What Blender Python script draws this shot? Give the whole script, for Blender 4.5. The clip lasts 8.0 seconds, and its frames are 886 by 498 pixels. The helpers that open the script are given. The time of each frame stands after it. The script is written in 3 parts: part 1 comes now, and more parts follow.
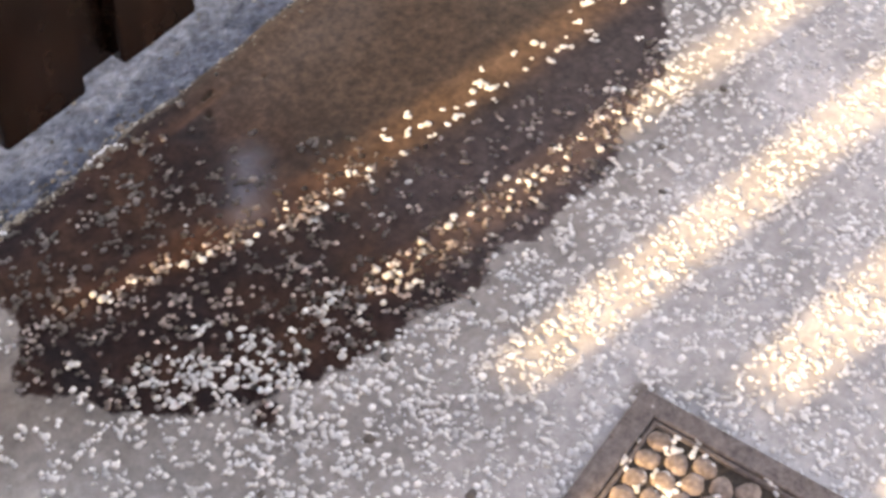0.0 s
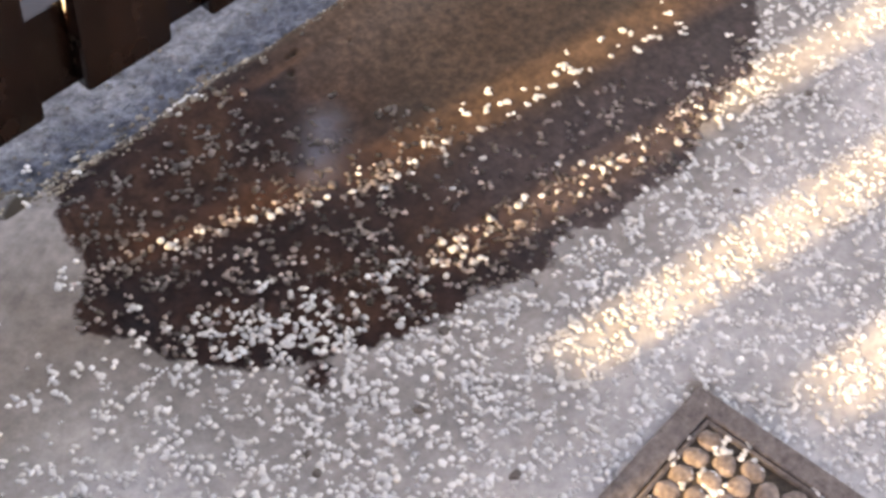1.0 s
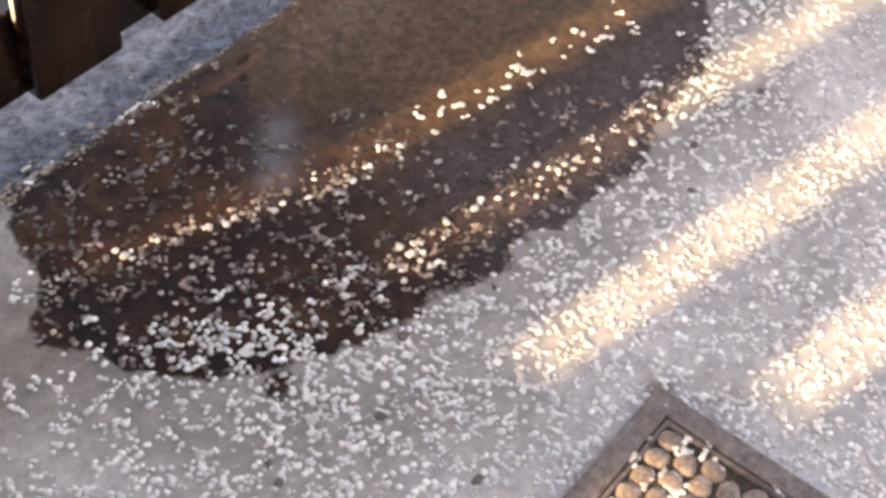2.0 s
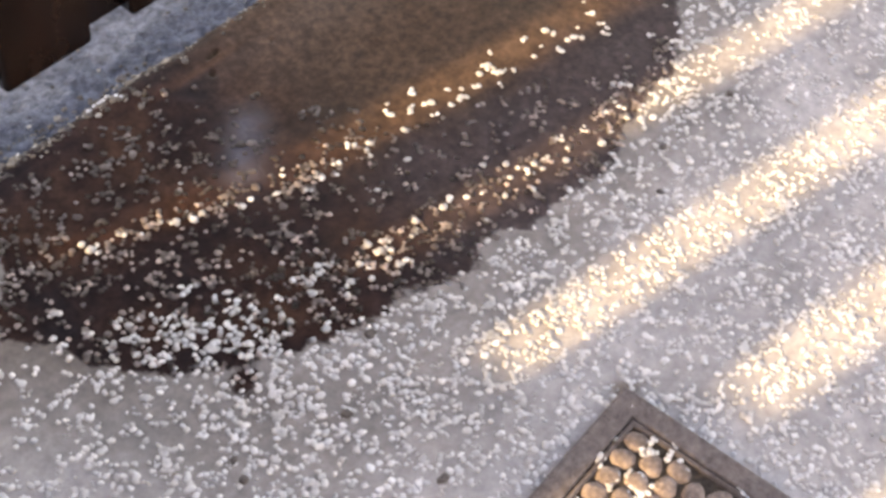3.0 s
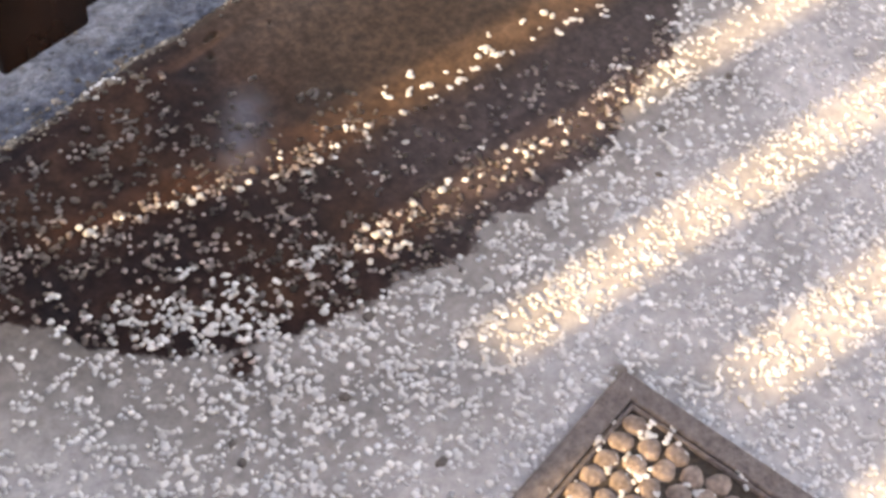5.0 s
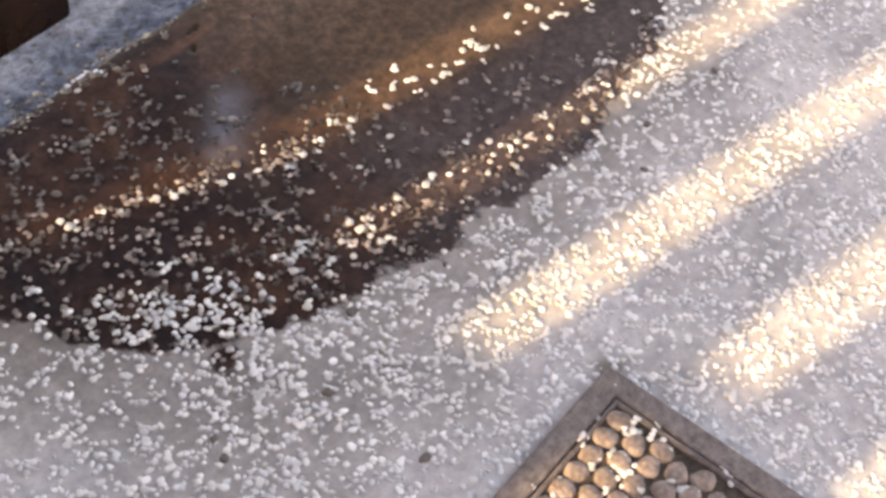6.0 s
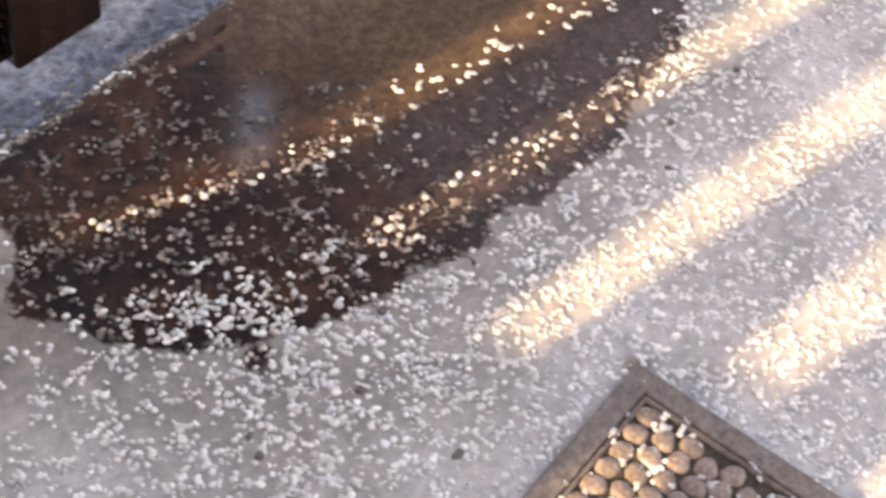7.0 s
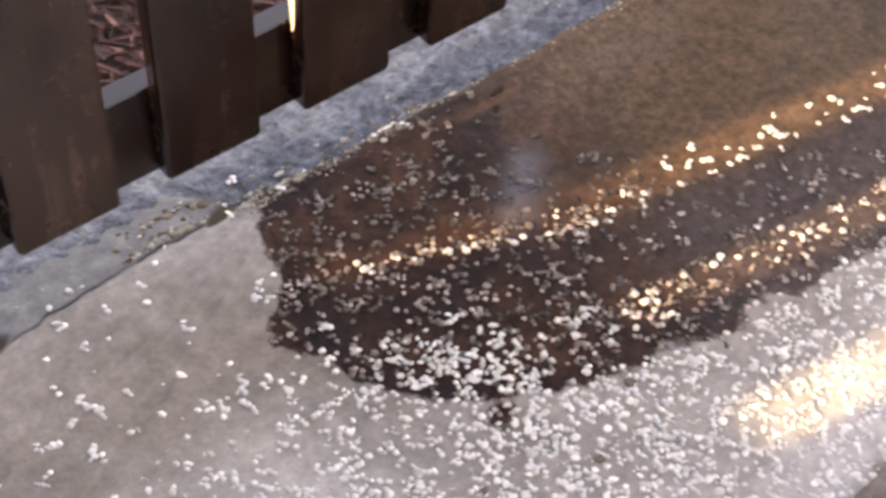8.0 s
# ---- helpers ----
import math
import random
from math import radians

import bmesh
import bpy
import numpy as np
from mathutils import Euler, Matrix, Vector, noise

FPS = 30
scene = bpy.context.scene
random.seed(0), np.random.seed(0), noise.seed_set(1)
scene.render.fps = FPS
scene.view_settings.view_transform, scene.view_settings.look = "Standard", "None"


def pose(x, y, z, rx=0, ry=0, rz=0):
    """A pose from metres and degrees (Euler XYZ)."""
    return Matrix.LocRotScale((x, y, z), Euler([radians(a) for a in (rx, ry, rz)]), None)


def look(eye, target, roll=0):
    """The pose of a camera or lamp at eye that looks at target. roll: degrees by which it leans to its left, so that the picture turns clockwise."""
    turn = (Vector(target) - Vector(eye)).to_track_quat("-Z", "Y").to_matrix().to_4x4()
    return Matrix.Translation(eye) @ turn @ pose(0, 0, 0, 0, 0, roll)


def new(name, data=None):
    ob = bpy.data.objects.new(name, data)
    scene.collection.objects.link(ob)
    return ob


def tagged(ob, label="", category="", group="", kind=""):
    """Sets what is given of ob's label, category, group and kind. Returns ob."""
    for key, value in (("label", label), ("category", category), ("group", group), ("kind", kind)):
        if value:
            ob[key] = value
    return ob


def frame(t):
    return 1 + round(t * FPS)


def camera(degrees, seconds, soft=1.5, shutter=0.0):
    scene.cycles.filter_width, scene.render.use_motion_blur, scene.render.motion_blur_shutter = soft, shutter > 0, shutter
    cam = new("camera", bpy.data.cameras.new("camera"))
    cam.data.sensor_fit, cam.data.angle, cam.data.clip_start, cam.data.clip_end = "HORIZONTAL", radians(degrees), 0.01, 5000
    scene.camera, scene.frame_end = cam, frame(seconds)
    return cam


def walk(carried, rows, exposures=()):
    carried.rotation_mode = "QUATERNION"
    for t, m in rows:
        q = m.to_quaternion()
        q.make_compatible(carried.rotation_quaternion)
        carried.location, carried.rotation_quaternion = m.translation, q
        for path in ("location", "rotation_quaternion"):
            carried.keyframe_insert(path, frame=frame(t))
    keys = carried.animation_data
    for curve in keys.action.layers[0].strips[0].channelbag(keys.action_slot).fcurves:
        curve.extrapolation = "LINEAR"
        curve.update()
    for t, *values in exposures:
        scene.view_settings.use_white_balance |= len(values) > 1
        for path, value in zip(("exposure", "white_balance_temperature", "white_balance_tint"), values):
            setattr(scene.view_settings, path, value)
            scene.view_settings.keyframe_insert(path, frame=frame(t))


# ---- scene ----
cam = camera(31.8, 8.0, soft=3.1, shutter=0.5)
PATH = [
    (0, (-0.422, -0.762, 0.996), (0.614, -0.007, -0.54), 2.1),
    (0.1, (-0.421, -0.762, 0.996), (0.602, -0.010, -0.536), 2.6),
    (0.2, (-0.42, -0.763, 0.995), (0.59, -0.006, -0.557), 2.5),
    (0.3, (-0.420, -0.765, 0.994), (0.576, -0.010, -0.554), 3.7),
    (0.4, (-0.420, -0.767, 0.994), (0.573, -0.005, -0.552), 4.1),
    (0.5, (-0.42, -0.768, 0.993), (0.574, 0.008, -0.559), 4.1),
    (1, (-0.421, -0.766, 0.992), (0.541, 0.045, -0.562), 4.3),
    (1.5, (-0.42, -0.759, 0.995), (0.547, 0.042, -0.562), 4.4),
    (2, (-0.419, -0.755, 0.996), (0.582, 0.003, -0.561), 5.6),
    (3.5, (-0.42, -0.751, 0.993), (0.611, -0.032, -0.563), 8.2),
    (4, (-0.418, -0.753, 0.994), (0.606, -0.035, -0.567), 7.9),
    (4.5, (-0.419, -0.752, 0.994), (0.6, -0.04, -0.573), 8.0),
    (6, (-0.415, -0.749, 0.987), (0.613, -0.059, -0.583), 9.0),
    (6.5, (-0.414, -0.745, 0.986), (0.622, -0.077, -0.589), 9.7),
    (7, (-0.436, -0.733, 0.995), (0.591, -0.048, -0.578), 8.9),
    (7.1, (-0.438, -0.732, 0.996), (0.572, -0.024, -0.565), 8.1),
    (7.2, (-0.442, -0.732, 0.998), (0.539, 0.027, -0.571), 7.0),
    (7.3, (-0.448, -0.742, 1.0), (0.529, 0.063, -0.549), 5.9),
    (7.4, (-0.451, -0.74, 0.995), (0.514, 0.087, -0.549), 5.4),
    (7.5, (-0.454, -0.736, 0.994), (0.494, 0.113, -0.548), 5.1),
    (7.6, (-0.453, -0.735, 1.0), (0.457, 0.142, -0.55), 4.3),
    (7.8, (-0.451, -0.74, 0.996), (0.419, 0.2, -0.54), 3.6),
    (8, (-0.455, -0.733, 0.995), (0.402, 0.224, -0.538), 4.0),
]
walk(cam, [(t, look(eye, target, roll)) for t, eye, target, roll in PATH],
     exposures=[(0, 2.98, 10300, 27), (4, 2.9, 10200, 27), (6.5, 2.94, 10200, 27), (7.2, 3.05, 10400, 28), (8, 3.32, 11200, 29)])

# ---------------------------------------------------------------- light
SUN_WAY = Vector((1.0, -0.165, -0.364)).normalized()  # low sun, nearly along the fence

world = bpy.data.worlds.new("world")
scene.world = world
world.use_nodes = True
wn, wl = world.node_tree.nodes, world.node_tree.links
sky = wn.new("ShaderNodeTexSky")
sky.sky_type = "NISHITA"
sky.sun_disc = False
sky.sun_elevation = radians(19.8)
sky.sun_rotation = radians(279.4)
wl.new(sky.outputs[0], wn["Background"].inputs[0])
wn["Background"].inputs[1].default_value = 0.15

sun_data = bpy.data.lights.new("sun", "SUN")
sun_data.energy = 1.48
sun_data.angle = radians(0.9)
sun_data.color = (1.0, 0.90, 0.57)
sun = new("sun", sun_data)
sun.matrix_world = look(Vector((0, 0, 3)), Vector((0, 0, 3)) + SUN_WAY)


# ---------------------------------------------------------------- materials
def material(name):
    m = bpy.data.materials.new(name)
    m.use_nodes = True
    n, l = m.node_tree.nodes, m.node_tree.links
    return m, n, l, n["Principled BSDF"]


def place(n, l, kind="Object"):
    return n.new("ShaderNodeTexCoord").outputs[kind]


def noise_of(n, l, where, scale, detail=4.0, rough=0.55, stretch=None):
    if stretch:
        mp = n.new("ShaderNodeMapping")
        mp.inputs["Scale"].default_value = stretch
        l.new(where, mp.inputs[0])
        where = mp.outputs[0]
    t = n.new("ShaderNodeTexNoise")
    t.inputs["Scale"].default_value = scale
    t.inputs["Detail"].default_value = detail
    t.inputs["Roughness"].default_value = rough
    l.new(where, t.inputs["Vector"])
    return t.outputs[0]


def ramp(n, l, value, stops):
    r = n.new("ShaderNodeValToRGB")
    e = r.color_ramp.elements
    while len(e) < len(stops):
        e.new(0.5)
    for k, (at, col) in enumerate(stops):
        e[k].position = at
        e[k].color = (*col, 1) if len(col) == 3 else col
    l.new(value, r.inputs[0])
    return r.outputs[0]


def grey(v):
    return (v, v, v)


def mix(n, l, fac, a, b, blend="MIX"):
    x = n.new("ShaderNodeMix")
    x.data_type, x.blend_type = "RGBA", blend
    for sock, v in ((x.inputs[0], fac), (x.inputs[6], a), (x.inputs[7], b)):
        if isinstance(v, bpy.types.NodeSocket):
            l.new(v, sock)
        elif isinstance(v, (int, float)):
            sock.default_value = v
        else:
            sock.default_value = (*v, 1)
    return x.outputs[2]


def bump(n, l, bsdf, height, strength, distance):
    b = n.new("ShaderNodeBump")
    b.inputs["Strength"].default_value = strength
    b.inputs["Distance"].default_value = distance
    l.new(height, b.inputs["Height"])
    l.new(b.outputs[0], bsdf.inputs["Normal"])


def attribute(n, name):
    a = n.new("ShaderNodeAttribute")
    a.attribute_name = name
    return a.outputs["Fac"]


def concrete_material():
    """Pale patio concrete; the attributes wet, soil and crack carry its stains."""
    m, n, l, b = material("patio_concrete")
    p = place(n, l)
    dry = ramp(n, l, noise_of(n, l, p, 9, 5), [(0.3, (0.285, 0.274, 0.272)), (0.5, (0.385, 0.370, 0.368)), (0.7, (0.49, 0.471, 0.469))])
    grain = ramp(n, l, noise_of(n, l, p, 160, 3, 0.7), [(0.3, grey(0.72)), (0.6, grey(1.0)), (0.8, grey(1.12))])
    dry = mix(n, l, 0.55, dry, grain, "MULTIPLY")
    dry = mix(n, l, 0.8, dry, ramp(n, l, noise_of(n, l, p, 75, 5, 0.65), [(0.3, grey(0.68)), (0.5, grey(1.0)), (0.68, grey(1.3))]), "MULTIPLY")
    dry = mix(n, l, attribute(n, "soil"), dry, mix(n, l, 1.0, dry, (0.47, 0.405, 0.35), "MULTIPLY"))
    dry = mix(n, l, attribute(n, "damp"), dry, mix(n, l, 1.0, dry, (0.64, 0.61, 0.585), "MULTIPLY"))
    brown = ramp(n, l, noise_of(n, l, p, 11, 4), [(0.32, (0.015, 0.0112, 0.0132)), (0.5, (0.030, 0.0158, 0.0140)), (0.66, (0.054, 0.0265, 0.0182))])
    # rust-brown stain, also carried under the sun strip to brighten it
    brown = mix(n, l, attribute(n, "rust_sun"), brown, (0.094, 0.0580, 0.0385))
    # greyer brown over the lower right of the soaked patch
    brown = mix(n, l, attribute(n, "grey_tone"), brown, (0.070, 0.0510, 0.0500))
    brown = mix(n, l, 0.9, brown, grain, "MULTIPLY")
    brown = mix(n, l, 0.8, brown, ramp(n, l, noise_of(n, l, p, 42, 5, 0.65), [(0.3, grey(0.65)), (0.68, grey(1.35))]), "MULTIPLY")
    brown = mix(n, l, 0.85, brown, ramp(n, l, noise_of(n, l, p, 95, 4, 0.7), [(0.32, grey(0.50)), (0.5, grey(1.0)), (0.68, grey(1.6))]), "MULTIPLY")
    brown = mix(n, l, attribute(n, "pool"), brown, (0.085, 0.073, 0.084))  # lavender sky reflection put into the colour
    # the wet edge frays along the grain of the surface
    fray = n.new("ShaderNodeMath")
    fray.operation = "MULTIPLY_ADD"
    l.new(noise_of(n, l, p, 60, 5, 0.7), fray.inputs[0])
    fray.inputs[1].default_value = 0.65
    l.new(attribute(n, "wet"), fray.inputs[2])
    wet = ramp(n, l, fray.outputs[0], [(0.53, grey(0)), (0.63, grey(1))])
    col = mix(n, l, wet, dry, brown)
    col = mix(n, l, attribute(n, "ash"), col, ramp(n, l, noise_of(n, l, p, 40, 5, 0.65), [(0.3, (0.055, 0.058, 0.066)), (0.5, (0.105, 0.107, 0.112)), (0.7, (0.19, 0.187, 0.18))]))
    col = mix(n, l, attribute(n, "crack"), col, (0.042, 0.030, 0.020))
    l.new(col, b.inputs["Base Color"])
    rough = ramp(n, l, noise_of(n, l, p, 30, 3), [(0.3, grey(0.50)), (0.7, grey(0.36))])
    rough = mix(n, l, attribute(n, "pool"), rough, grey(0.07))
    rough = mix(n, l, attribute(n, "lip"), rough, grey(0.6))
    l.new(mix(n, l, wet, grey(0.8), rough), b.inputs["Roughness"])
    gloss = mix(n, l, attribute(n, "pool"), mix(n, l, attribute(n, "film"), grey(0.10), grey(0.26)), grey(1.0))
    gloss = mix(n, l, attribute(n, "lip"), gloss, grey(0.05))
    l.new(mix(n, l, wet, grey(0.3), gloss), b.inputs["Specular IOR Level"])
    h = mix(n, l, 0.5, noise_of(n, l, p, 220, 4, 0.7), noise_of(n, l, p, 45, 4))
    bump(n, l, b, h, 0.55, 0.0016)
    film = mix(n, l, attribute(n, "pool"), grey(0.50), grey(0.06))
    l.new(mix(n, l, wet, grey(0.6), film), b.inputs["Normal"].links[0].from_node.inputs["Strength"])
    return m


def strip_material():
    """Rough footing concrete: damp and blue-grey along the slab, drier and paler behind."""
    m, n, l, b = material("rough_footing_concrete")
    p = place(n, l)
    damp = ramp(n, l, noise_of(n, l, p, 30, 6, 0.65), [(0.32, (0.018, 0.024, 0.040)), (0.5, (0.048, 0.059, 0.087)), (0.7, (0.105, 0.119, 0.155))])
    dry = ramp(n, l, noise_of(n, l, p, 34, 6, 0.65), [(0.3, (0.065, 0.074, 0.093)), (0.5, (0.140, 0.152, 0.180)), (0.7, (0.245, 0.258, 0.285))])
    split = n.new("ShaderNodeSeparateXYZ")
    l.new(p, split.inputs[0])
    edge = n.new("ShaderNodeMath")
    edge.operation = "MULTIPLY_ADD"
    l.new(noise_of(n, l, p, 18, 5, 0.65), edge.inputs[0])
    edge.inputs[1].default_value = 0.11
    l.new(split.outputs["Y"], edge.inputs[2])
    col = mix(n, l, ramp(n, l, edge.outputs[0], [(0.120, grey(0)), (0.148, grey(1))]), damp, dry)
    col = mix(n, l, 0.8, col, ramp(n, l, noise_of(n, l, p, 120, 4, 0.7), [(0.3, grey(0.3)), (0.5, grey(1.0)), (0.7, grey(1.75))]), "MULTIPLY")
    l.new(col, b.inputs["Base Color"])
    b.inputs["Roughness"].default_value = 0.55
    bump(n, l, b, noise_of(n, l, p, 80, 4, 0.65), 1.0, 0.012)
    return m


def wood_material(name="dark_stained_wood", coat=0.0, lighten=1.0):
    """Dark brown stained fence boards with vertical grain."""
    m, n, l, b = material(name)
    p = place(n, l)
    grain = noise_of(n, l, p, 60, 5, 0.6, (1, 1, 0.06))
    col = ramp(n, l, grain, [(0.25, (0.0056, 0.0021, 0.0013)), (0.55, (0.0100, 0.0038, 0.0024)), (0.8, (0.020, 0.0078, 0.0053))])
    blot = ramp(n, l, noise_of(n, l, p, 16, 6, 0.62), [(0.3, grey(0.3)), (0.5, grey(1.0)), (0.7, grey(1.9))])
    col = mix(n, l, 0.85, col, blot, "MULTIPLY")
    col = mix(n, l, 1.0, col, (1 + (lighten - 1) * 0.8, 1 + (lighten - 1) * 1.25, 1 + (lighten - 1) * 1.6), "MULTIPLY")
    info = n.new("ShaderNodeObjectInfo")
    col = mix(n, l, 0.6, col, ramp(n, l, info.outputs["Random"], [(0, grey(0.75)), (1, grey(1.25))]), "MULTIPLY")
    l.new(col, b.inputs["Base Color"])
    worn = mix(n, l, 0.5, ramp(n, l, grain, [(0.3, grey(0.16)), (0.7, grey(0.28))]), ramp(n, l, noise_of(n, l, p, 22, 6, 0.65), [(0.35, grey(0.12)), (0.65, grey(0.36))]))
    l.new(worn, b.inputs["Roughness"])
    b.inputs["Specular IOR Level"].default_value = 0.55
    b.inputs["Coat Weight"].default_value = coat
    b.inputs["Coat Roughness"].default_value = 0.22
    bump(n, l, b, grain, 0.25, 0.0008)
    return m


def ice_material(clear=0.0, dim=1.0):
    m, n, l, b = material("hail_ice")
    geo = n.new("ShaderNodeNewGeometry")
    r = geo.outputs["Random Per Island"]
    p = place(n, l)
    cloud = ramp(n, l, noise_of(n, l, p, 400, 2), [(0.3, (0.80, 0.66, 0.63) if clear else (0.86, 0.86, 0.88)), (0.7, (0.94, 0.80, 0.77) if clear else (0.96, 0.955, 0.96))])
    cloud = mix(n, l, 1.0, cloud, ramp(n, l, r, [(0.0, grey(0.88 if not clear else 0.80 * dim)), (0.22, grey(0.80 if not clear else 0.42 * dim)), (1.0, grey(0.56 if not clear else 0.08))]), "MULTIPLY")
    l.new(cloud, b.inputs["Base Color"])
    lo, hi = (0.0, 0.25) if not clear else (0.45, 0.9)
    l.new(ramp(n, l, r, [(0.0, grey(lo)), (0.5, grey(lo + 0.15)), (1.0, grey(hi))]), b.inputs["Transmission Weight"])
    b.inputs["IOR"].default_value = 1.31
    b.inputs["Subsurface Weight"].default_value = 0.0 if clear else 0.6
    b.inputs["Subsurface Radius"].default_value = (1.0, 1.0, 1.0)
    b.inputs["Subsurface Scale"].default_value = 0.006
    b.inputs["Roughness"].default_value = 0.28
    return m


def rubber_material(name, dark, pale, rough=0.75):
    m, n, l, b = material(name)
    p = place(n, l)
    col = ramp(n, l, noise_of(n, l, p, 120, 4, 0.65), [(0.3, dark), (0.7, pale)])
    info = n.new("ShaderNodeObjectInfo")
    col = mix(n, l, 0.7, col, ramp(n, l, info.outputs["Random"], [(0, grey(0.78)), (1, grey(1.2))]), "MULTIPLY")
    l.new(col, b.inputs["Base Color"])
    b.inputs["Roughness"].default_value = rough
    b.inputs["Specular IOR Level"].default_value = 0.2
    bump(n, l, b, noise_of(n, l, p, 260, 4, 0.7), 1.0, 0.0028)
    return m


def chips_material():
    m, n, l, b = material("bark_chips")
    geo = n.new("ShaderNodeNewGeometry")
    col = ramp(n, l, geo.outputs["Random Per Island"], [(0.0, (0.026, 0.007, 0.007)), (0.5, (0.070, 0.020, 0.018)), (0.88, (0.13, 0.044, 0.037)), (1.0, (0.36, 0.22, 0.18))])
    p = place(n, l)
    col = mix(n, l, 0.7, col, ramp(n, l, noise_of(n, l, p, 200, 4), [(0.3, grey(0.6)), (0.7, grey(1.2))]), "MULTIPLY")
    l.new(col, b.inputs["Base Color"])
    b.inputs["Roughness"].default_value = 0.7
    return m


def soil_material():
    m, n, l, b = material("dark_soil")
    p = place(n, l)
    col = ramp(n, l, noise_of(n, l, p, 20, 8, 0.7), [(0.3, (0.03, 0.018, 0.014)), (0.7, (0.11, 0.06, 0.045))])
    l.new(col, b.inputs["Base Color"])
    b.inputs["Roughness"].default_value = 0.9
    bump(n, l, b, noise_of(n, l, p, 60, 6), 0.8, 0.01)
    return m


def crumb_material():
    m, n, l, b = material("dirt_crumb")
    p = place(n, l)
    l.new(ramp(n, l, noise_of(n, l, p, 300, 4), [(0.3, (0.055, 0.047, 0.044)), (0.7, (0.15, 0.13, 0.12))]), b.inputs["Base Color"])
    b.inputs["Roughness"].default_value = 0.85
    return m


# pale colour standing in for sun on a board's edge
def sunlit_edge_material():
    m, n, l, b = material("sunlit_edge_wood")
    p = place(n, l)
    l.new(ramp(n, l, noise_of(n, l, p, 60, 5, 0.6, (1, 1, 0.06)), [(0.3, (0.55, 0.51, 0.45)), (0.7, (0.75, 0.71, 0.64))]), b.inputs["Base Color"])
    b.inputs["Roughness"].default_value = 0.6
    return m


SUNLIT_EDGE, PALER_WOOD = sunlit_edge_material(), wood_material("paler_stained_wood", 0.0, 3.6)
WET_WOOD = wood_material("rain_wet_stained_wood", 0.22)
CONCRETE, WOOD, ICE = concrete_material(), wood_material(), ice_material()
STRIP = strip_material()
CLEAR_ICE, THAWED_ICE = ice_material(1.0), ice_material(1.0, 0.60)
RUBBER = rubber_material("mat_rubber", (0.080, 0.066, 0.065), (0.215, 0.182, 0.176))
PEBBLE = rubber_material("mat_pebble_rubber", (0.13, 0.100, 0.090), (0.38, 0.300, 0.265), 0.9)
BASE = rubber_material("mat_base_rubber", (0.03, 0.024, 0.02), (0.09, 0.072, 0.06))
CHIPS, SOIL, CRUMB = chips_material(), soil_material(), crumb_material()


# ---------------------------------------------------------------- mesh helpers
def mesh_of(name, verts, faces, mat, smooth=False):
    me = bpy.data.meshes.new(name)
    me.from_pydata(verts, [], faces)
    me.materials.append(mat)
    if smooth:
        me.polygons.foreach_set("use_smooth", [True] * len(me.polygons))
    me.update()
    return me


def part(name, bm, mat, parent=None, label=""):
    me = bpy.data.meshes.new(name)
    bm.to_mesh(me)
    bm.free()
    me.materials.append(mat)
    ob = new(name, me)
    ob.parent = parent
    if label:
        tagged(ob, label=label)
    return ob


def block(x0, x1, y0, y1, z0, z1, bevel=0.0, segments=2):
    bm = bmesh.new()
    bmesh.ops.create_cube(bm, size=1)
    for v in bm.verts:
        v.co = Vector(((x0, x1)[v.co.x > 0], (y0, y1)[v.co.y > 0], (z0, z1)[v.co.z > 0]))
    if bevel:
        bmesh.ops.bevel(bm, geom=bm.edges[:], offset=bevel, segments=segments, affect="EDGES", profile=0.5)
    return bm


def smoothstep(a, b, v):
    t = np.clip((v - a) / (b - a), 0, 1)
    return t * t * (3 - 2 * t)


def band(v, lo, hi, soft):
    return smoothstep(lo - soft, lo + soft, v) * (1 - smoothstep(hi - soft, hi + soft, v))


def waves(x, y, seed, size, octaves=3):
    """Soft random relief in -1..1 from a few crossed sines."""
    r = np.random.RandomState(seed)
    out = np.zeros_like(x)
    for k in range(octaves * 4):
        a, f, ph = r.uniform(0, 6.283), (2 ** (k // 4)) / size * r.uniform(0.7, 1.3), r.uniform(0, 6.283)
        out += np.sin((x * math.cos(a) + y * math.sin(a)) * f * 6.283 + ph) / 2 ** (k // 4)
    return out / (octaves * 2.2)


# ---------------------------------------------------------------- ground
MAT_X, MAT_Y, MAT_W, MAT_D, MAT_TURN = 0.2320, -0.4825, 0.76, 0.46, radians(3.3)
SLAB_EDGE = 0.038  # the slab's rounded lip, just short of the fence


def lip_at(x):
    """Where the slab ends: it reaches further under the fence beyond the broken-out wedge."""
    return SLAB_EDGE + 0.024 * (1 - smoothstep(-0.045, 0.012, x)) + (0.001 + 0.004 * smoothstep(-0.06, 0.0, x)) * waves(x, x * 0, 3, 0.10, 4) + 0.005 * smoothstep(0.3, 0.5, x)


# the soaked patch: its front along x, and its ragged end along y
WET_X = (-0.070, -0.053, -0.041, -0.039, -0.029, -0.018, 0.0, 0.032, 0.046, 0.064, 0.081, 0.112, 0.144, 0.186, 0.207, 0.225, 0.248,
         0.265, 0.281, 0.306, 0.360, 0.410, 0.426, 0.443, 0.511, 0.552, 0.584, 0.623, 0.70)
WET_Y = (-0.108, -0.130, -0.147, -0.176, -0.183, -0.206, -0.226, -0.252, -0.263, -0.262, -0.276, -0.288, -0.298, -0.300, -0.311, -0.319, -0.321,
         -0.309, -0.308, -0.325, -0.325, -0.337, -0.326, -0.319, -0.303, -0.303, -0.282, -0.255, -0.20)
WET_END_Y = (-0.20, -0.108, -0.095, -0.084, -0.074, -0.061, -0.044, -0.032, -0.017, -0.004, 0.010, 0.019, 0.05)
